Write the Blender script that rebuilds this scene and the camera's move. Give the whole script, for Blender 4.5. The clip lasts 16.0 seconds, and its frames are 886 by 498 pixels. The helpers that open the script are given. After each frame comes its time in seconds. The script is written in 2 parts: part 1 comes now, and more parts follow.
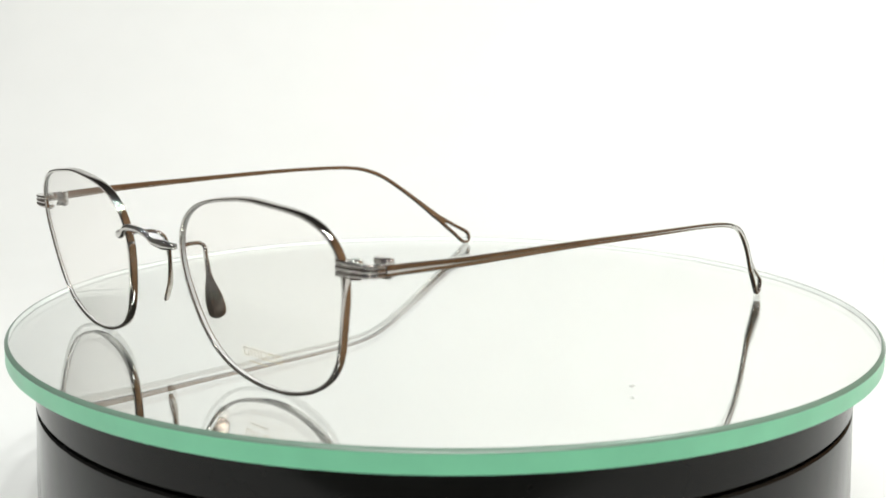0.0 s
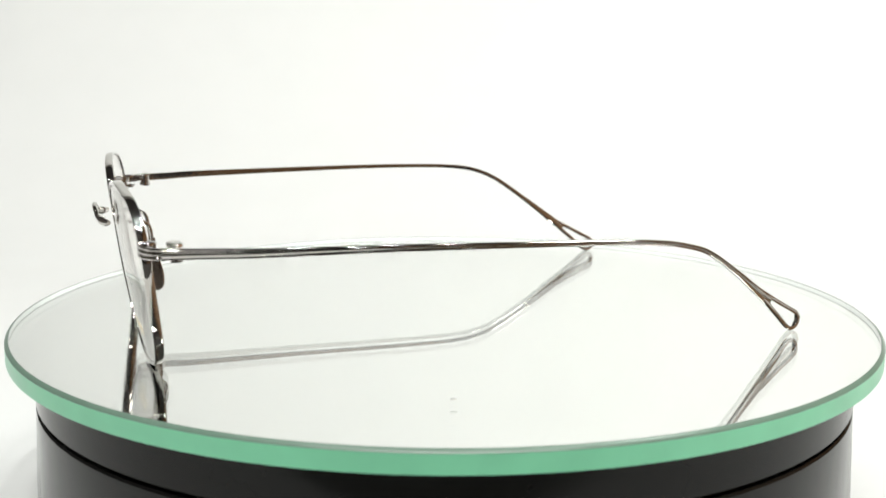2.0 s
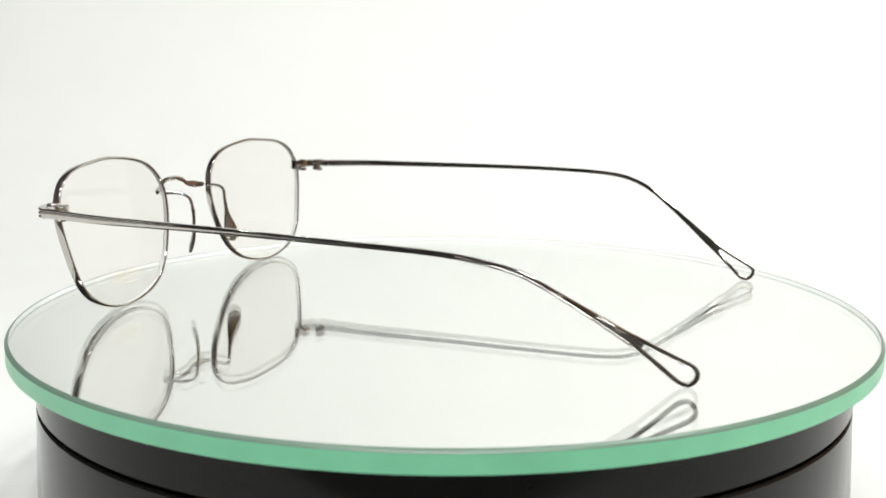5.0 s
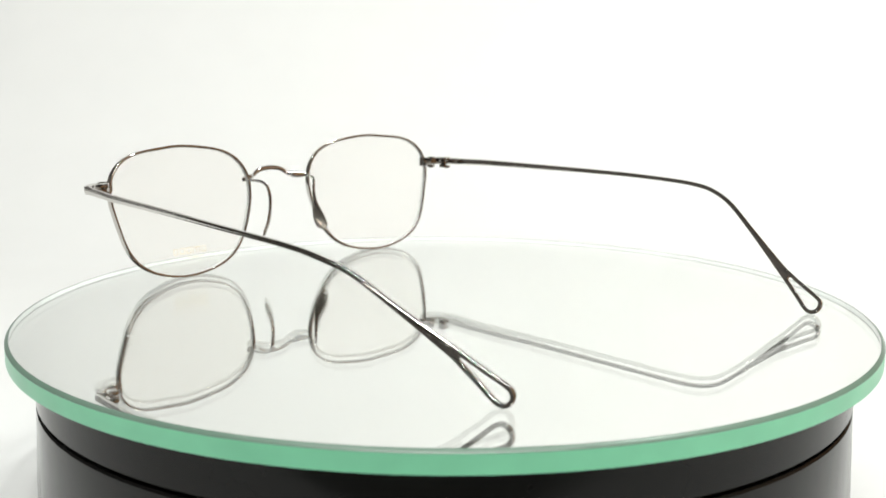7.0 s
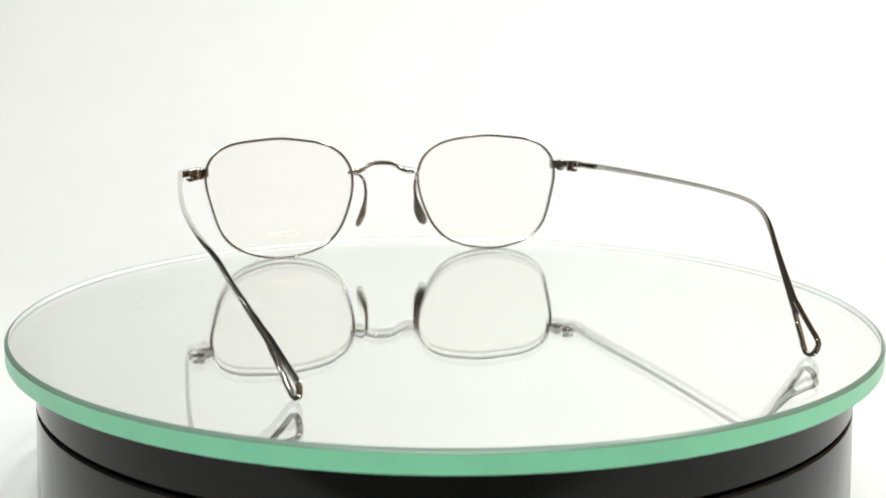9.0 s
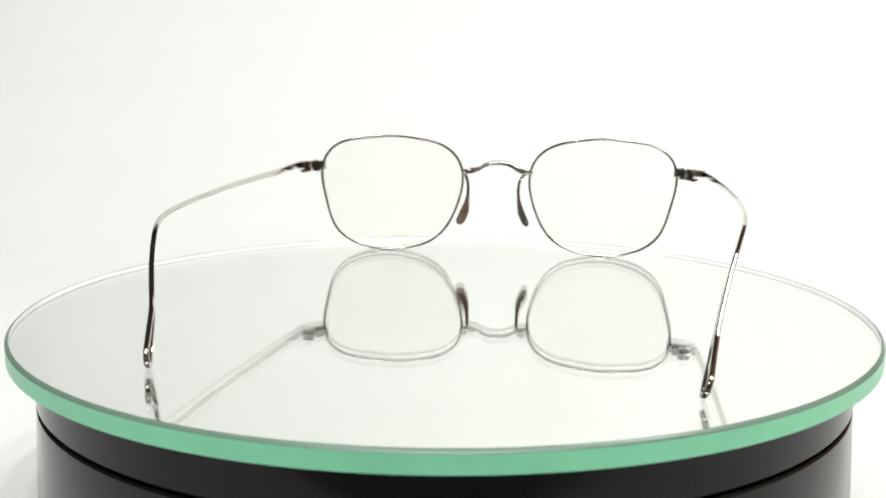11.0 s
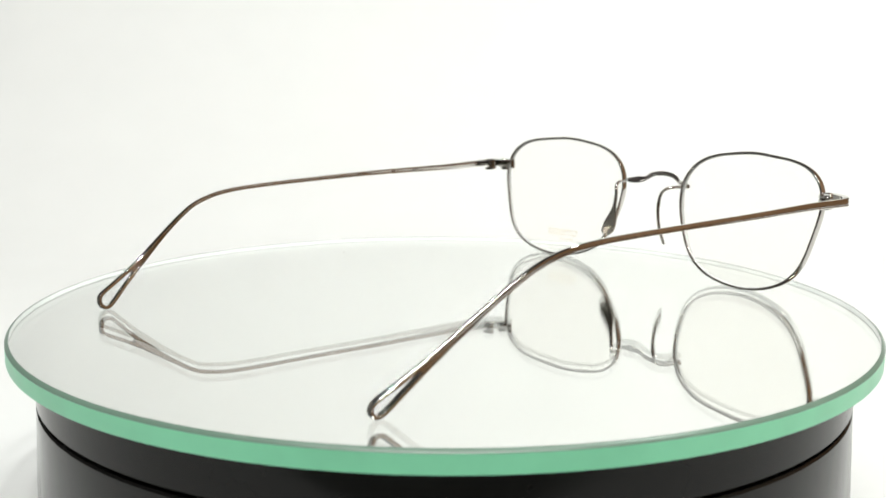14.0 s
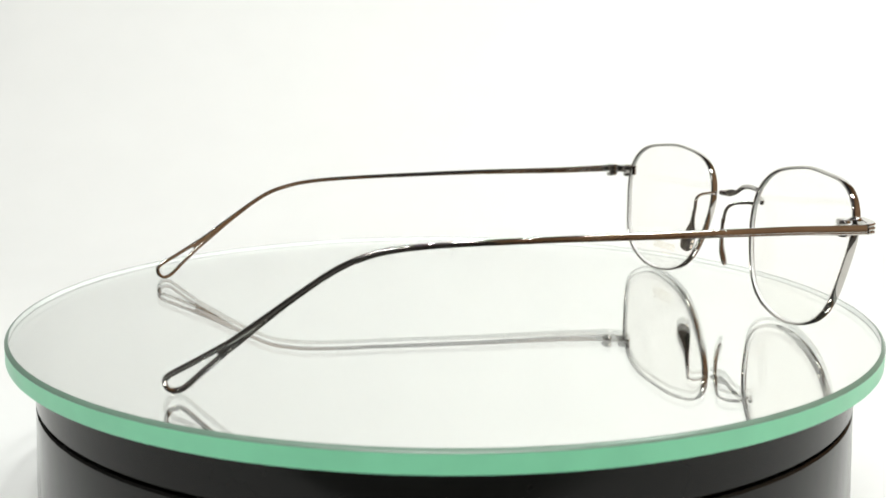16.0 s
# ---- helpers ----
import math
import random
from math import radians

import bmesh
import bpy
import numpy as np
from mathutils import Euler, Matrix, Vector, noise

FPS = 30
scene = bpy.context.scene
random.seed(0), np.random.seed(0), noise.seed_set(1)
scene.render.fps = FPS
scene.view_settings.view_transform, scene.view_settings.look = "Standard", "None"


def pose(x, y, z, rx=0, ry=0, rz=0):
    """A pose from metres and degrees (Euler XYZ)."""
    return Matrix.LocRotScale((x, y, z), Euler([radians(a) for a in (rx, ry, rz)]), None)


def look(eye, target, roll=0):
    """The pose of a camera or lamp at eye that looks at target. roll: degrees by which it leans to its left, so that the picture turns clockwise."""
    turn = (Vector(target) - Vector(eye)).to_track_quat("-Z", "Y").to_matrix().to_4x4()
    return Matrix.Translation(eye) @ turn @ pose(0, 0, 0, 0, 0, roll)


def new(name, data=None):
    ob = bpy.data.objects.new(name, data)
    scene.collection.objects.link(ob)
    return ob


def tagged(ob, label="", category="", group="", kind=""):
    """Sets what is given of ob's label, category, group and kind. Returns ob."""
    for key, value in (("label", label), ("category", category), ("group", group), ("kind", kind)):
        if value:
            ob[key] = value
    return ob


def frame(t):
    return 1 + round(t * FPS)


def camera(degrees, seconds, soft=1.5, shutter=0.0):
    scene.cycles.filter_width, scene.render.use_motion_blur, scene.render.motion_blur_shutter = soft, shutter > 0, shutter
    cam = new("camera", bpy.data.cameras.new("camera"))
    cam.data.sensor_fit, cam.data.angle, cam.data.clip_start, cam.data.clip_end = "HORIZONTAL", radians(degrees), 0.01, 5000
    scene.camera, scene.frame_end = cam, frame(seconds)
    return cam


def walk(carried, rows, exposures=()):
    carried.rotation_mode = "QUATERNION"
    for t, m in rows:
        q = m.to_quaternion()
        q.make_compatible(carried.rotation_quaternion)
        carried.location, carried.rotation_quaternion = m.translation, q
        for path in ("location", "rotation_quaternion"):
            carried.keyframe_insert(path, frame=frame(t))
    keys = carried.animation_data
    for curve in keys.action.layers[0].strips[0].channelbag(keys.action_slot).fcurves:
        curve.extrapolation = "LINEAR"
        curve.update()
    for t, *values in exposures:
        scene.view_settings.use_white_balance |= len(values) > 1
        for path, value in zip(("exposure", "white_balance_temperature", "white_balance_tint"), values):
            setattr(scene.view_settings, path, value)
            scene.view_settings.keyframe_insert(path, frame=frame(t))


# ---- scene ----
# ---- camera: stands still, looks down ten degrees on a rotating display stand ----
cam = camera(44.41, 16.0, soft=1.6)
cam.data.dof.use_dof, cam.data.dof.focus_distance, cam.data.dof.aperture_fstop = True, 0.242, 30.0
EYE = Vector((0.0, -0.25855, 0.05978))
YAW, PITCH = radians(-0.11), radians(10.077)
AIM = EYE + Vector((math.sin(YAW) * math.cos(PITCH), math.cos(YAW) * math.cos(PITCH), -math.sin(PITCH)))
walk(cam, [(0.0, look(EYE, AIM, 0.304)), (16.0, look(EYE, AIM, 0.304))])

TURN = 13.067          # degrees per second, clockwise from above
START = -136.086       # heading of the spectacles at the start, degrees
BRIDGE = Vector((-0.07556, -0.00889, 0.0))   # below the bridge, on the disc, before the disc has turned
FIRST = 35.11          # turn of the disc at the start, degrees
TOP = 0.0003           # height of the mirror's upper face

# ---- world and lamps ----
world = bpy.data.worlds.new("world")
scene.world = world
world.use_nodes = True
world.node_tree.nodes["Background"].inputs[0].default_value = (0.8, 0.85, 0.9, 1)
world.node_tree.nodes["Background"].inputs[1].default_value = 0.3
scene.view_settings.exposure = -0.30


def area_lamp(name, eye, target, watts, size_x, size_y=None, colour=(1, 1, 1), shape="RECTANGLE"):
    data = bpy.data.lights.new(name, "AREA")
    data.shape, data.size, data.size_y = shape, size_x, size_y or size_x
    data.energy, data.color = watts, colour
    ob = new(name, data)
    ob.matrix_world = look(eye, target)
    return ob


area_lamp("softbox_lamp", (0.50, -0.03, 0.82), (0.34, 0.58, 0.34), 5.7, 0.15, 0.15, (0.965, 1.0, 0.962))
# unseen panel added behind the camera to brighten walls and floor in the metal
area_lamp("added_fill_lamp", (-0.2, -1.25, 1.6), (-0.2, -1.25, 0), 16.0, 0.9, 0.2, (1.0, 0.97, 0.93))
# small ceiling spots in loose pairs and rows, which sparkle in the metal
SPOTS = [(-0.02, -0.76, 1.02, 1.6), (0.13, -0.75, 1.02, 1.6), (0.28, -0.73, 1.02, 1.6), (0.43, -0.70, 1.02, 1.6)]
SPOTS += [(-0.46, -0.34, 1.02, 0.5), (-0.34, -0.46, 1.02, 0.5), (0.32, -0.48, 1.02, 0.5), (0.44, -0.36, 1.02, 0.5)]
SPOTS += [(-0.95 + 0.16 * i, 0.06 - 0.05 * i, 1.45, 0.5) for i in range(6)]
SPOTS += [(0.22 + 0.15 * i, -0.22 + 0.07 * i, 1.45, 0.8) for i in range(4)]
SPOTS += [(-0.62 + 0.14 * i, -0.62 - 0.03 * i, 1.45, 0.8) for i in range(5)]
for x, y, z, watts in SPOTS:
    area_lamp("spot_lamp", (x, y, z), (0, 0, 0), watts, 0.032, None, (0.98, 1.0, 0.965), "DISK")


# ---- materials ----
def material(name, colour, rough=0.5, metal=0.0, vary=0.0, scale=200.0, bump=0.0, rough_vary=0.0, coat=0.0, colour2=None, gloss=0.5):
    """A surface whose colour and gloss vary at two scales, with fine relief."""
    m = bpy.data.materials.new(name)
    m.use_nodes = True
    nt = m.node_tree
    b = nt.nodes["Principled BSDF"]
    b.inputs["Base Color"].default_value = (*colour, 1)
    b.inputs["Roughness"].default_value, b.inputs["Metallic"].default_value = rough, metal
    b.inputs["Coat Weight"].default_value = coat
    b.inputs["Specular IOR Level"].default_value = gloss
    co = nt.nodes.new("ShaderNodeTexCoord")
    fine, broad = nt.nodes.new("ShaderNodeTexNoise"), nt.nodes.new("ShaderNodeTexNoise")
    fine.inputs["Scale"].default_value, broad.inputs["Scale"].default_value = scale, scale / 9
    fine.inputs["Detail"].default_value = broad.inputs["Detail"].default_value = 4
    for n in (fine, broad):
        nt.links.new(co.outputs["Object"], n.inputs["Vector"])
    if vary:
        add = nt.nodes.new("ShaderNodeMath")
        add.operation = "ADD"
        nt.links.new(fine.outputs[0], add.inputs[0])
        nt.links.new(broad.outputs[0], add.inputs[1])
        ramp = nt.nodes.new("ShaderNodeMapRange")
        ramp.inputs[1].default_value, ramp.inputs[2].default_value = 0.7, 1.3
        nt.links.new(add.outputs[0], ramp.inputs[0])
        mix = nt.nodes.new("ShaderNodeMix")
        mix.data_type = "RGBA"
        mix.inputs[6].default_value = (*[c * (1 - vary) for c in colour], 1)
        mix.inputs[7].default_value = (*(colour2 or [min(1, c * (1 + vary)) for c in colour]), 1)
        nt.links.new(ramp.outputs[0], mix.inputs[0])
        nt.links.new(mix.outputs[2], b.inputs["Base Color"])
    if rough_vary:
        rr = nt.nodes.new("ShaderNodeMapRange")
        rr.inputs[1].default_value, rr.inputs[2].default_value = 0.3, 0.7
        rr.inputs[3].default_value, rr.inputs[4].default_value = max(0.01, rough - rough_vary), rough + rough_vary
        nt.links.new(broad.outputs[0], rr.inputs[0])
        nt.links.new(rr.outputs[0], b.inputs["Roughness"])
    if bump:
        bp = nt.nodes.new("ShaderNodeBump")
        bp.inputs["Strength"].default_value, bp.inputs["Distance"].default_value = bump, 0.0002
        nt.links.new(fine.outputs[0], bp.inputs["Height"])
        nt.links.new(bp.outputs[0], b.inputs["Normal"])
    return m


def glass(name, colour, ior, rough=0.0):
    m = bpy.data.materials.new(name)
    m.use_nodes = True
    nt = m.node_tree
    nt.nodes.remove(nt.nodes["Principled BSDF"])
    g = nt.nodes.new("ShaderNodeBsdfGlass")
    g.inputs["Color"].default_value, g.inputs["IOR"].default_value, g.inputs["Roughness"].default_value = (*colour, 1), ior, rough
    nt.links.new(g.outputs[0], nt.nodes["Material Output"].inputs["Surface"])
    return m


PAPER = material("white_paper", (0.855, 0.865, 0.858), 0.85, vary=0.012, scale=30, bump=0.05)
PLASTER = material("grey_plaster", (0.62, 0.61, 0.59), 0.8, vary=0.06, scale=8, bump=0.1)
BEIGE_WALL = material("beige_paint", (0.24, 0.23, 0.22), 0.7, vary=0.1, scale=8, bump=0.1)
BROWN_WALL = material("brown_panelling", (0.36, 0.20, 0.10), 0.6, vary=0.25, scale=6, bump=0.1)
CEILING = material("ceiling_paint", (0.14, 0.14, 0.145), 0.9, vary=0.04, scale=8)
COUNTER = material("counter_laminate", (0.045, 0.043, 0.04), 0.5, vary=0.1, scale=20)
DARK_WALL = material("dark_paint", (0.07, 0.07, 0.07), 0.7, vary=0.1, scale=8, bump=0.1)
FLOOR = material("floor_vinyl", (0.62, 0.575, 0.53), 0.6, vary=0.05, scale=20)
STEEL = material("polished_titanium", (0.58, 0.56, 0.53), 0.042, 1.0, vary=0.07, scale=900, bump=0.02, rough_vary=0.02)
DARK_STEEL = material("antique_titanium", (0.36, 0.32, 0.28), 0.22, 1.0, vary=0.15, scale=700, bump=0.04, rough_vary=0.08)
LENS = glass("demo_lens", (0.994, 0.989, 0.981), 1.24)
LENS_EDGE = material("frosted_lens_edge", (0.42, 0.425, 0.42), 0.55, vary=0.06, scale=900, bump=0.05)
PRINT = material("gold_print", (0.62, 0.56, 0.43), 0.4, vary=0.1, scale=2000)
MIRROR_GLASS = glass("mirror_glass", (0.995, 1.0, 0.996), 1.5)
SILVER = material("mirror_silver", (0.975, 0.985, 0.975), 0.0, 1.0)
EDGE = material("ground_glass_edge", (0.255, 0.74, 0.46), 0.36, vary=0.07, scale=120, bump=0.05, rough_vary=0.08, coat=0.12)
# glow of the edge lit from within, painted as a pale colour
LIT_EDGE_INSIDE = material("lit_edge_inside", (0.72, 0.75, 0.73), 0.5, vary=0.04, scale=120)
# dark look of the bevel seen through glass, put into the colour
PAINTED_LINE = material("painted_bevel_line", (0.15, 0.17, 0.165), 0.4, vary=0.1, scale=150)
BEVEL = material("polished_glass_bevel", (0.17, 0.27, 0.21), 0.3, vary=0.08, scale=150)
BLACK = material("black_plastic", (0.0075, 0.0078, 0.0072), 0.13, vary=0.25, scale=90, bump=0.12, rough_vary=0.06, gloss=0.22)
SEAM = material("black_gap", (0.006, 0.006, 0.006), 0.6, vary=0.2, scale=300)
DUST = material("glue_fleck", (0.55, 0.55, 0.53), 0.4, vary=0.1, scale=3000)


# ---- mesh helpers ----
def part(name, bm, mat, parent=None, label="", sharp=35):
    """Links a bmesh as one mesh object."""
    bmesh.ops.recalc_face_normals(bm, faces=bm.faces)
    me = bpy.data.meshes.new(name)
    for f in bm.faces:
        f.smooth = True
    bm.to_mesh(me)
    bm.free()
    me.set_sharp_from_angle(angle=radians(sharp))
    for m in (mat if isinstance(mat, (list, tuple)) else [mat]):
        me.materials.append(m)
    ob = new(name, me)
    if parent:
        ob.parent = parent
    return tagged(ob, label)


def sweep(points, sections, sides, closed=False, bm=None):
    """A bar along points; each section is a list of (a, b): a along the side vector, b across it."""
    bm = bm or bmesh.new()
    rings, n = [], len(points)
    for i, p in enumerate(points):
        q0 = points[i - 1] if (i or closed) else p
        q1 = points[(i + 1) % n] if (i < n - 1 or closed) else p
        t = (Vector(q1) - Vector(q0)).normalized()
        a = Vector(sides[i])
        a = (a - t * a.dot(t)).normalized()
        b = t.cross(a)
        rings.append([bm.verts.new(Vector(p) + a * u + b * v) for u, v in sections[i]])
    k = len(rings[0])
    for i in range(n if closed else n - 1):
        r0, r1 = rings[i], rings[(i + 1) % n]
        for j in range(k):
            bm.faces.new((r0[j], r0[(j + 1) % k], r1[(j + 1) % k], r1[j]))
    if not closed:
        bm.faces.new(rings[0])
        bm.faces.new(rings[-1])
    return bm


def oval(a, b, k=12, power=2.0):
    """A rounded section with half-widths a and b; a higher power makes it squarer."""
    out = []
    for j in range(k):
        c, s = math.cos(2 * math.pi * j / k), math.sin(2 * math.pi * j / k)
        out.append((a * math.copysign(abs(c) ** (2 / power), c), b * math.copysign(abs(s) ** (2 / power), s)))
    return out


def spin(profile, n=96, bm=None, centre=(0, 0, 0), closed=False):
    """A turned body from (radius, height) pairs."""
    bm = bm or bmesh.new()
    rings = []
    for r, z in profile:
        if r < 1e-7:
            rings.append([bm.verts.new(Vector(centre) + Vector((0, 0, z)))])
        else:
            rings.append([bm.verts.new(Vector(centre) + Vector((r * math.cos(2 * math.pi * j / n), r * math.sin(2 * math.pi * j / n), z))) for j in range(n)])
    pairs = list(zip(rings, rings[1:])) + ([(rings[-1], rings[0])] if closed else [])
    for r0, r1 in pairs:
        for j in range(n):
            q = [r0[j % len(r0)], r0[(j + 1) % len(r0)], r1[(j + 1) % len(r1)], r1[j % len(r1)]]
            u = []
            for v in q:
                if v not in u:
                    u.append(v)
            bm.faces.new(u)
    return bm


def spline(knots, steps=8):
    """A smooth line through a few knots."""
    ks = [Vector(k) for k in knots]
    ks = [2 * ks[0] - ks[1]] + ks + [2 * ks[-1] - ks[-2]]
    out = []
    for i in range(1, len(ks) - 2):
        p0, p1, p2, p3 = ks[i - 1:i + 3]
        for j in range(steps):
            t = j / steps
            out.append(0.5 * (2 * p1 + (p2 - p0) * t + (2 * p0 - 5 * p1 + 4 * p2 - p3) * t * t + (3 * p1 - p0 - 3 * p2 + p3) * t ** 3))
    return out + [ks[-2]]


def slab(lo, hi, bm=None):
    bm = bm or bmesh.new()
    m = Matrix.LocRotScale((Vector(lo) + Vector(hi)) / 2, None, Vector(hi) - Vector(lo))
    bmesh.ops.create_cube(bm, size=1.0, matrix=m)
    return bm


# ---- the room that closes the place ----
def structure(name, bm, mat, label, category):
    return tagged(part(name, bm, mat), label, category, kind="structure")


LOW = -0.056          # top of the counter
GROUND = LOW - 0.82
structure("floor", slab((-1.7, -1.9, GROUND - 0.1), (1.1, 1.7, GROUND)), FLOOR, "plain light beige floor of the room", "floor")
structure("counter", slab((-0.65, -0.36, GROUND), (0.65, 0.75, LOW)), COUNTER, "plain dark counter under the paper sweep", "counter")
structure("wall_north", slab((-1.7, 1.6, GROUND), (1.1, 1.7, 1.7)), PLASTER, "plain grey wall behind the white backdrop", "wall")
structure("wall_south", slab((-1.7, -1.9, GROUND), (1.1, -1.8, 1.7)), DARK_WALL, "plain dark grey wall of the room", "wall")
structure("wall_west", slab((-1.7, -1.8, GROUND), (-1.6, 1.6, 1.7)), BEIGE_WALL, "plain beige grey wall of the room", "wall")
structure("wall_east", slab((1.0, -1.8, GROUND), (1.1, 1.6, 1.7)), BROWN_WALL, "plain brown wall of the room", "wall")
structure("ceiling", slab((-1.7, -1.9, 1.7), (1.1, 1.7, 1.8)), CEILING, "plain grey ceiling of the room", "ceiling")


def paper_sweep():
    """White paper that lies under the stand and curves up behind it."""
    line = [(-0.185, LOW + 0.002)] + [(0.30 + 0.30 * math.sin(a), LOW + 0.302 - 0.30 * math.cos(a)) for a in [radians(90) * i / 24 for i in range(25)]] + [(0.60, 0.52)]
    bm = bmesh.new()
    rows = []
    for y, z in line:
        rows.append([bm.verts.new((x, y, z)) for x in (-0.6, -0.3, 0, 0.3, 0.6)])
    for r0, r1 in zip(rows, rows[1:]):
        for j in range(4):
            bm.faces.new((r0[j], r0[j + 1], r1[j + 1], r1[j]))
    ob = structure("backdrop", bm, PAPER, "seamless white paper backdrop curving up behind the stand", "backdrop")
    mod = ob.modifiers.new("thickness", "SOLIDIFY")
    mod.thickness, mod.offset = 0.0006, 0
    return ob


paper_sweep()


# ---- the display stand and its mirror ----
def display_stand():
    stand = tagged(new("display_stand"), "round glossy black plastic rotating display stand under a mirror", "display stand")
    stand.location = (0, 0, LOW + 0.0023)
    lift = -stand.location.z
    r = 0.0945
    part("foot", spin([(0, 0.0), (0.0745, 0.0), (0.075, 0.0005), (0.075, lift - 0.0384), (0, lift - 0.0384)]), BLACK, stand, "recessed black foot")
    part("base", spin([(0, lift - 0.0385), (r - 0.0012, lift - 0.0385), (r + 0.0002, lift - 0.0376), (r + 0.0008, lift - 0.0352), (r, lift - 0.0155), (r - 0.0004, lift - 0.0151), (0, lift - 0.0151)]), BLACK, stand)
    part("gap", spin([(0, lift - 0.0153), (r - 0.0016, lift - 0.0153), (r - 0.0016, lift - 0.0141), (0, lift - 0.0141)]), SEAM, stand)
    part("platter", spin([(0, lift - 0.0143), (r - 0.0004, lift - 0.0143), (r, lift - 0.0139), (r, lift - 0.0050), (r - 0.0008, lift - 0.0042), (0, lift - 0.0042)]), BLACK, stand)
    return stand


def mirror_disc():
    disc = tagged(new("mirror_disc"), "round thick glass mirror with a green edge lying on the stand", "mirror")
    disc.location = (0, 0, -0.0041)
    n, h = 160, 0.0041 + TOP
    # dark band painted on the side imitates the bevel's grey lines, mirrored through glass
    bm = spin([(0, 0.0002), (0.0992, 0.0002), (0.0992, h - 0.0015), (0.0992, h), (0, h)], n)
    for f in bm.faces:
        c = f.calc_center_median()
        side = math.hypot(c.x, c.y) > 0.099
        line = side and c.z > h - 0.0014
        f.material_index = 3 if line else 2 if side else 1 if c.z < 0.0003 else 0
    part("glass_sheet", bm, [MIRROR_GLASS, SILVER, LIT_EDGE_INSIDE, PAINTED_LINE], disc, "clear mirror glass with silvered back").visible_shadow = False
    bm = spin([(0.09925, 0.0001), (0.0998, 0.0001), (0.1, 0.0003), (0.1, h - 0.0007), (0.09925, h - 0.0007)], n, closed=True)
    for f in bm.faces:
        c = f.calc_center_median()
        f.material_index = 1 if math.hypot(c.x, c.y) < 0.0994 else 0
    part("ground_edge", bm, [EDGE, LIT_EDGE_INSIDE], disc, "frosted green glass edge")
    part("bevel", spin([(0.09925, h - 0.0007), (0.1, h - 0.0007), (0.0999, h - 0.00052), (0.09935, h - 0.00004), (0.09925, h)], n, closed=True), BEVEL, disc, "narrow polished green bevel")
    return disc


display_stand()
disc = mirror_disc()


# ---- the spectacles: x to the wearer's right, y forward, origin on the disc below the bridge ----
MM = 0.001
SKEW = 0.008                  # the front stands a little askew to the arms
CX, CZ = 33.5, 18.15          # middle of a lens
WRAP, LEAN = math.tan(radians(4.7)), math.tan(radians(8.05))


def lens_radius(a):
    """Outline of a lens about its middle: a soft square, wider at the top outer corner."""
    return (19.98 - 0.97 * math.cos(a) + 0.47 * math.sin(a) + 2.2 * math.cos(2 * a) + 0.18 * math.sin(2 * a) - 0.37 * math.cos(3 * a) + math.sin(3 * a)
            - 0.56 * math.cos(4 * a) - 0.11 * math.cos(5 * a) + 0.31 * math.sin(5 * a) - 0.30 * math.cos(6 * a) - 0.07 * math.sin(6 * a))


def on_front(s, x, z, out=0.0):
    """A place on the curved front: x outward from the nose, z up, in millimetres; s is the side."""
    r2 = (x - CX) ** 2 + (z - CZ) ** 2
    y = -(x - 10.5) * WRAP + (z - 25) * LEAN + (400 - r2) * 0.002 + SKEW * s * x + out
    return Vector((s * x, y, z)) * MM


def rim_line(s, grow=0.0, n=168):
    pts = []
    for i in range(n):
        a = 2 * math.pi * i / n
        r = lens_radius(a) + grow
        pts.append(on_front(s, CX + r * math.cos(a), CZ + r * math.sin(a)))
    return pts


def rim_section():
    w, d = 0.34 * MM, 0.86 * MM
    outer = [(w * (1 - 0.42 * abs(b) ** 2.2), d * b) for b in (-0.9, -0.65, -0.35, 0.0, 0.35, 0.65, 0.9)]
    inner = [(w * 0.52, d), (-w * 0.85, d), (-w, d * 0.9), (-w * 0.8, 0.0), (-w, -d * 0.9), (-w * 0.85, -d), (w * 0.52, -d)]
    return outer + inner


def lens_pane(s, parent):
    bm = bmesh.new()
    n, rings = 72, 6
    faces = []
    for out in (0.62, -0.62):
        grid = [[bm.verts.new(on_front(s, CX, CZ, out))]]
        for k in range(1, rings + 1):
            row = []
            for i in range(n):
                a = 2 * math.pi * i / n
                r = (lens_radius(a) - 0.40) * k / rings
                row.append(bm.verts.new(on_front(s, CX + r * math.cos(a), CZ + r * math.sin(a), out)))
            grid.append(row)
        for g0, g1 in zip(grid, grid[1:]):
            for i in range(n):
                if len(g0) == 1:
                    bm.faces.new((g0[0], g1[i], g1[(i + 1) % n]))
                else:
                    bm.faces.new((g0[i], g0[(i + 1) % n], g1[(i + 1) % n], g1[i]))
        faces.append(grid[-1])
    for i in range(n):
        bm.faces.new((faces[0][i], faces[0][(i + 1) % n], faces[1][(i + 1) % n], faces[1][i])).material_index = 1
    ob = part("lens", bm, [LENS, LENS_EDGE], parent, "clear demonstration lens")
    ob.visible_shadow = False
    return ob


def mark(s, x0, x1, z0, z1, bm):
    """A thin printed stroke on the front of a lens."""
    q = []
    for out in (0.63, 0.67):
        q.append([bm.verts.new(on_front(s, x, z, out)) for x, z in ((x0, z0), (x1, z0), (x1, z1), (x0, z1))])
    bm.faces.new(q[0])
    bm.faces.new(q[1])
    for i in range(4):
        bm.faces.new((q[0][i], q[0][(i + 1) % 4], q[1][(i + 1) % 4], q[1][i]))


def dome(centre, r, h, bm=None, n=20):
    prof = [(0, 0), (r, 0), (r, h * 0.35), (r * 0.92, h * 0.65), (r * 0.7, h * 0.88), (r * 0.35, h * 0.98), (0, h)]
    return spin(prof, n, bm, centre)


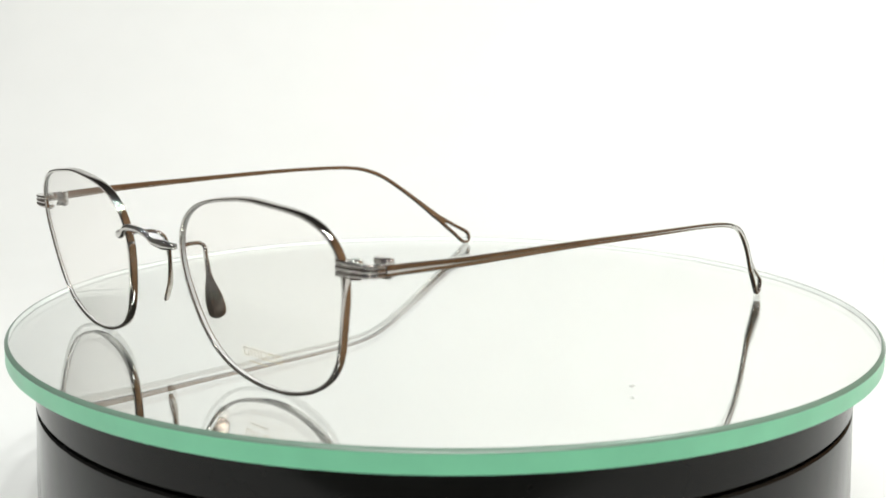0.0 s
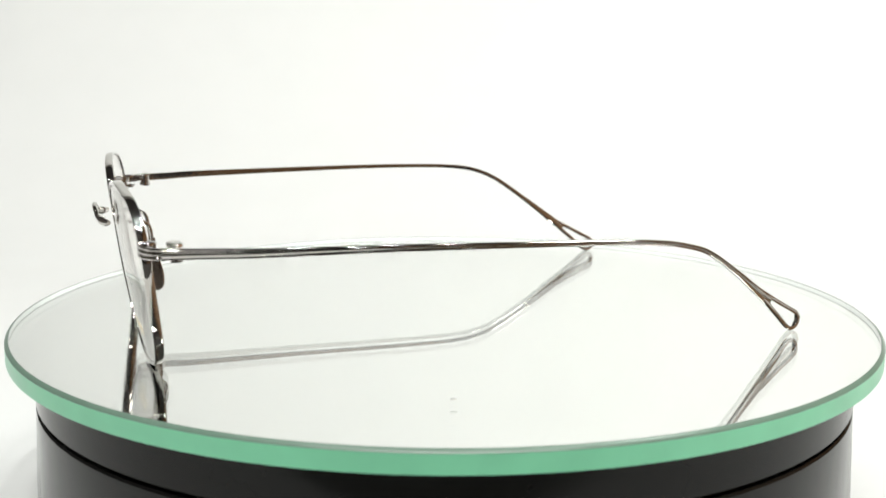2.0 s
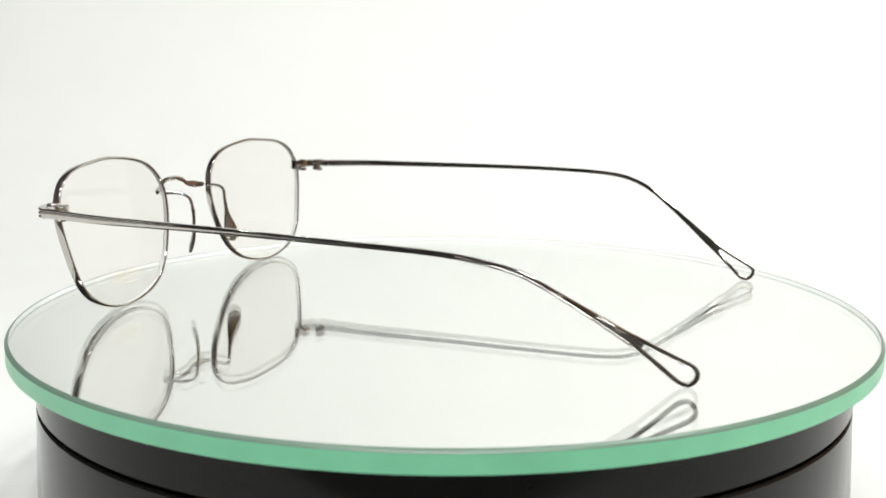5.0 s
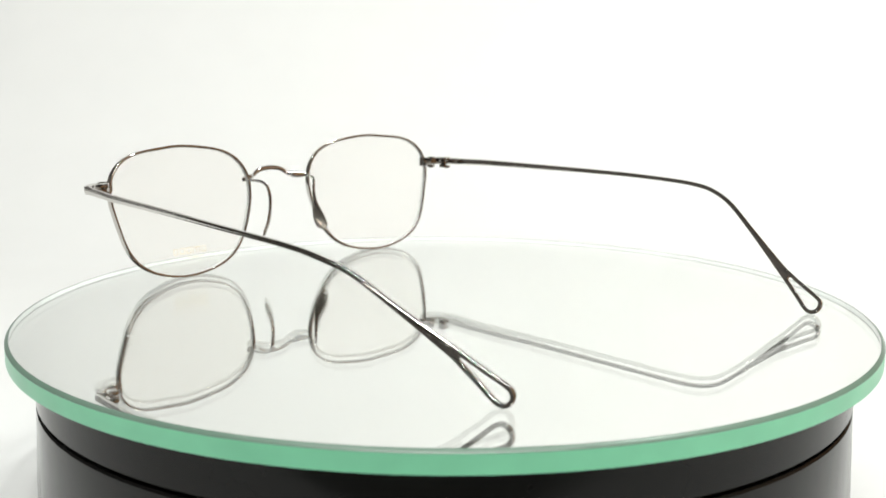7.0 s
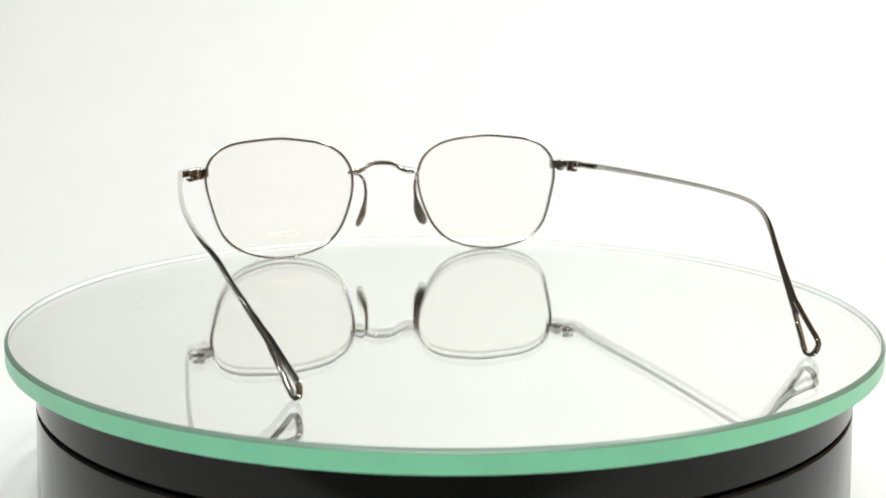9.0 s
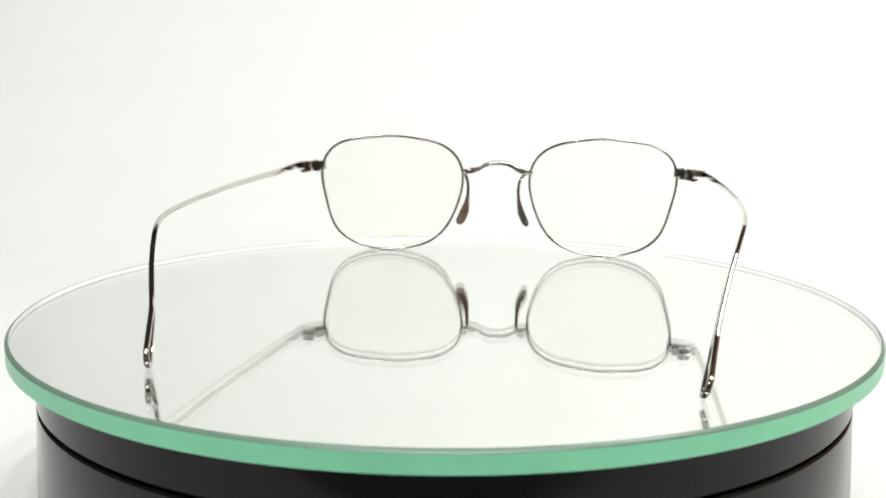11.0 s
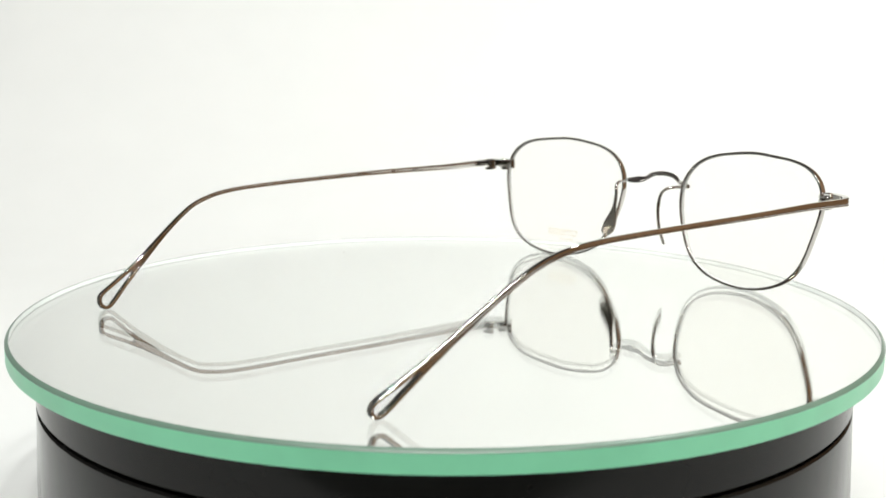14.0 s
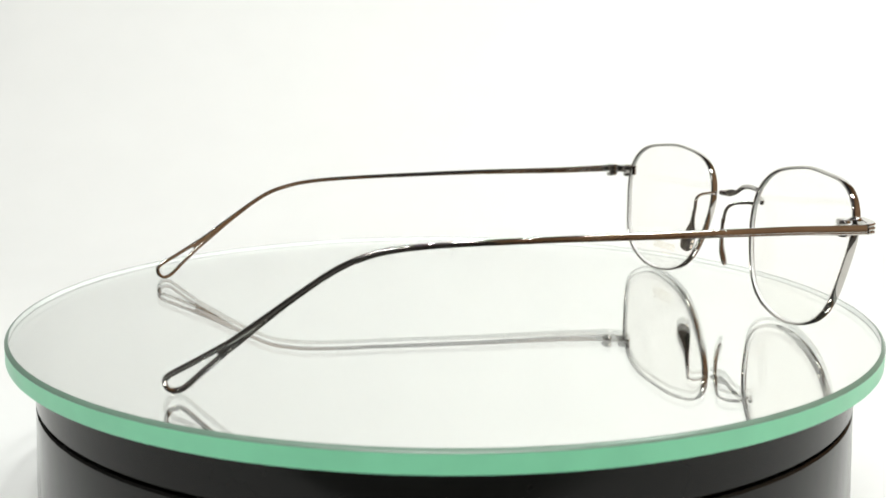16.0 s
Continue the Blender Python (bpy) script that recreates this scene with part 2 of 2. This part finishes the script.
def temple(s, parent, knots, tip):
    """A ridged bar from hinge to ear, bent down and ending in an open loop that touches the mirror at tip."""
    pts = [Vector((s * x, y, z)) * MM for x, y, z in spline(knots, 7)]
    secs, sides = [], []
    for i, p in enumerate(pts):
        u = min(1, max(0, (-p.y / MM - 8) / 125))
        h = (0.57 + 0.45 * max(0, 1 - u / 0.7) ** 1.7 + 0.62 * max(0, (u - 0.88) / 0.12) ** 1.6) * MM
        w = (0.68 - 0.12 * min(1, u / 0.6)) * MM
        secs.append([(w * 0.6, -h), (w * 0.9, -h * 0.84), (w, -h * 0.73), (w * 0.94, -h * 0.62), (w * 0.72, -h * 0.55), (w * 0.94, -h * 0.48), (w, -h * 0.37), (w * 0.94, -h * 0.26),
                     (w * 0.72, -h * 0.19), (w * 0.98, -h * 0.1), (w * 0.93, h * 0.1), (w * 0.8, h * 0.5), (w * 0.58, h * 0.85), (w * 0.3, h * 0.97),
                     (-w * 0.3, h * 0.97), (-w * 0.65, h * 0.85), (-w * 0.98, -h * 0.5), (-w * 0.9, -h * 0.8), (-w * 0.5, -h)])
        q = pts[min(i + 1, len(pts) - 1)] - pts[max(i - 1, 0)]
        lean = tip[2] * min(1, max(0, (-p.y / MM - 95) / 20))
        sides.append((Vector((-q.y, q.x, 0)) * s).normalized() + Vector((0, 0, lean)))
    bar = part("temple", sweep(pts, secs, sides), STEEL, parent, "slim ridged silver metal temple arm", 38)
    # open loop at the end, bent a little further down than the bar
    a, wire = pts[-1], 0.46
    side = sides[-1].normalized()
    low = 1.7
    for _ in range(4):
        end = Vector((s * tip[0], tip[1], low)) * MM
        ln = (end - a).length
        down = (end - a) / ln
        side = (side - down * side.dot(down)).normalized()
        up = down.cross(side)
        up = up if up.z > 0 else -up

        def at(u, v):
            return a + down * ln * u + up * v * MM

        line = spline([at(-0.2, 0.6), at(0.05, 0.9), at(0.45, 1.45), at(0.82, 2.0), at(0.95, 1.6), at(1.0, 0.5), at(0.99, -0.6), at(0.92, -1.5), at(0.78, -1.85),
                       at(0.42, -1.35), at(0.05, -0.9), at(-0.2, -0.6)], 6)
        low -= min(p.z for p in line) / MM - wire - 0.04 - TOP / MM
    part("loop_tip", sweep(line, [oval(0.55 * MM, wire * MM, 16, 4.0)] * len(line), [side] * len(line)), STEEL, bar, "open teardrop wire loop")
    return bar


def hinge(s, parent):
    """End block on the rim: a ridged knuckle, with screw heads above and below."""
    bm = bmesh.new()
    line = [(53.3, -3.2, 26.2), (55.2, -3.1, 26.2), (57.2, -3.4, 26.2), (58.9 + 0.2 * s, -3.9, 26.2), (60.3 + 0.3 * s, -4.9, 26.2), (61.2 + 0.35 * s, -6.8, 26.2)]
    pts = [Vector((s * x, y + SKEW * s * x, z)) * MM for x, y, z in spline(line, 5)]
    secs = []
    for i in range(len(pts)):
        h, w = (1.42 - 0.35 * i / len(pts)) * MM, 0.85 * MM
        ring = []
        for z0, z1 in ((-1.0, -0.4), (-0.34, 0.34), (0.4, 1.0)):
            for a in (-90, -60, -30, 0, 30, 60, 90):
                ring.append((w * (0.62 + 0.38 * math.cos(radians(a))), h * (0.5 * (z0 + z1) + 0.5 * (z1 - z0) * math.sin(radians(a)))))
        ring += [(-w, h * 0.85), (-w, -h * 0.85)]
        secs.append(ring)
    sides = []
    for i, p in enumerate(pts):
        q = pts[min(i + 1, len(pts) - 1)] - pts[max(i - 1, 0)]
        n = Vector((q.y, -q.x, 0)) * s
        sides.append(-n if n.dot(Vector((s, 1, 0))) < 0 else n)
    block = part("end_block", sweep(pts, secs, sides, bm=bm), STEEL, parent, "ridged silver end block with hinge", 60)
    for x, y, r in ((56.0, -4.8, 1.35), (58.7, -9.2, 1.25)):
        c = Vector((s * x, y, 27.1)) * MM
        part("screw_head", dome(c, r * MM, 0.75 * MM), STEEL, block, "small domed screw head")
        b2 = spin([(0, -0.7 * MM), (r * 0.8 * MM, -0.7 * MM), (r * MM, -0.4 * MM), (r * MM, 0), (0, 0)], 20, None, Vector((s * x, y, 25.05)) * MM)
        part("screw_foot", b2, STEEL, block)
    bm = bmesh.new()
    for z0, z1 in ((24.6, 25.55), (25.7, 26.7), (26.85, 27.8)):
        spin([(0, z0 * MM), (1.1 * MM, z0 * MM), (1.3 * MM, (z0 + 0.2) * MM), (1.3 * MM, (z1 - 0.2) * MM), (1.1 * MM, z1 * MM), (0, z1 * MM)], 20, bm, Vector((s * 57.6, -8.9, 0)) * MM)
    part("hinge_barrel", bm, STEEL, block, "three-knuckle hinge barrel")
    return block


def nose_pad(s, parent):
    arm = spline([(10.35, -0.5, 24.4), (9.8, -2.4, 24.6), (8.9, -5.2, 24.4), (8.2, -6.8, 23.4), (7.7, -7.3, 21.6), (7.6, -7.5, 19.5)], 6)
    pts = [Vector((s * x, y, z)) * MM for x, y, z in arm]
    part("pad_arm", sweep(pts, [oval(0.48 * MM, 0.42 * MM)] * len(pts), [Vector((1, 0.2, 0.1))] * len(pts)), STEEL, parent)
    line = spline([(7.55, -7.6, 20.5), (7.7, -7.8, 18), (8.1, -8.0, 15.5), (8.8, -8.2, 13), (9.8, -8.2, 10.8), (10.4, -8.2, 9.4)], 6)
    pts = [Vector((s * x, y, z)) * MM for x, y, z in line]
    secs, n = [], len(pts)
    for i in range(n):
        u = i / (n - 1)
        v = min(1, max(0, (u - 0.12) / 0.55))
        half = 0.5 + 1.3 * v * v * (3 - 2 * v)
        half *= math.sqrt(max(0.02, 1 - max(0, (u - 0.74) / 0.26) ** 2.4))
        secs.append(oval(half * MM, (0.42 if u < 0.9 else 0.34) * MM, 14, 2.3))
    side = Vector((-s * 0.72, 0.69, 0.1))
    return part("nose_pad", sweep(pts, secs, [side] * n), DARK_STEEL, parent, "dark flat metal nose pad")


def bridge(parent):
    half = [(10.9, 1.4, 24.6), (9.6, 2.2, 24.6), (7.4, 3.0, 24.9), (5.8, 3.6, 25.3), (4.4, 3.9, 26.3), (2.6, 4.1, 26.9), (0, 4.2, 27.1)]
    knots = [(-x, y, z) for x, y, z in half] + [(x, y, z) for x, y, z in reversed(half[:-1])]
    pts = [Vector(k) * MM for k in spline(knots, 6)]
    secs = []
    for p in pts:
        x = abs(p.x) / MM
        r = 0.68 + 0.3 * math.exp(-((x - 8.2) / 1.6) ** 2) - 0.1 * math.exp(-((x - 5.4) / 1.0) ** 2) - 0.32 * max(0, (x - 10.2) / 1.4)
        secs.append(oval(r * MM, r * 0.85 * MM, 14))
    return part("bridge", sweep(pts, secs, [Vector((0, 0, 1))] * len(pts)), STEEL, parent, "curved silver saddle bridge")


# the two arms are bent a little differently
TEMPLES = {
    -1: ([(61.25, -6.6, 26.2), (61.4, -9.0, 26.2), (61.8, -15, 26.05), (62.3, -25, 25.8), (63.4, -50, 25.7), (63.9, -75, 25.2), (63.5, -92, 24.7), (62.9, -101, 24.1), (62.0, -107, 23.1), (60.1, -113.4, 21.1), (57.2, -121.5, 16.3), (53.0, -131.1, 9.8), (51.9, -134.0, 8.0)], (48.8, -143.2, -0.08)),
    1: ([(61.9, -6.6, 26.2), (62.1, -9.0, 26.25), (62.6, -15, 26.45), (63.3, -25, 26.8), (64.9, -50, 27.1), (65.6, -75, 27.3), (65.2, -92, 27.1), (64.6, -101, 26.6), (63.7, -107, 25.5), (62.3, -113, 22.9), (60.0, -121, 17.2), (57.6, -130.5, 9.8), (57.0, -133.4, 7.7)], (55.2, -142.2, -0.5)),
}


def spectacles():
    glasses = tagged(new("spectacles"), "silver metal spectacles with clear lenses standing open on the mirror", "spectacles")
    for s in (-1, 1):
        pts = rim_line(s)
        mid = sum(pts, Vector()) / len(pts)
        rim = part("rim", sweep(pts, [rim_section()] * len(pts), [p - mid for p in pts], closed=True), STEEL, glasses, "thin silver metal rim", 80)
        pane = lens_pane(s, rim)
        if s < 0:
            bm = bmesh.new()
            # five pale outlined blocks over a thin rule
            x = 36.6
            for wide in (1.45, 1.45, 1.45, 2.3, 1.45):
                for u in ((0, 0.5, 1) if wide > 2 else (0, 1)):
                    mark(s, x - u * (wide - 0.2) - 0.2, x - u * (wide - 0.2), 6.1, 7.8, bm)
                mark(s, x - wide + 0.22, x - 0.22, 7.55, 7.75, bm)
                if wide < 2:
                    mark(s, x - wide + 0.22, x - 0.22, 6.15, 6.35, bm)
                x -= wide + 0.6
            mark(s, 27.2, 32.2, 4.95, 5.15, bm)
            part("printed_mark", bm, PRINT, pane, "pale gold printed outlines")
        hinge(s, glasses)
        nose_pad(s, glasses)
        temple(s, glasses, *TEMPLES[s])
    bridge(glasses)
    return glasses


glasses = spectacles()


# ---- a fleck stuck to the mirror ----
def fleck():
    ob = tagged(part("fleck", dome((0, 0, 0), 0.0006, 0.0002, None, 9), DUST), "tiny pale glue fleck stuck to the mirror", "fleck")
    return ob


speck = fleck()


# ---- what turns: the mirror, and the spectacles and the fleck on it ----
def motions():
    times = [i * 0.25 for i in range(65)]

    def turned(v, t):
        return Matrix.Rotation(radians(FIRST - TURN * t), 3, "Z") @ Vector(v)

    walk(disc, [(t, pose(0, 0, -0.0041, 0, 0, FIRST - TURN * t)) for t in times])
    walk(glasses, [(t, pose(*turned(BRIDGE, t), 0, 0, START - 90 - TURN * t)) for t in times])
    walk(speck, [(t, pose(*turned((-0.0101, -0.0745, TOP + 0.00001), t), 0, 0, FIRST - TURN * t)) for t in times])


motions()
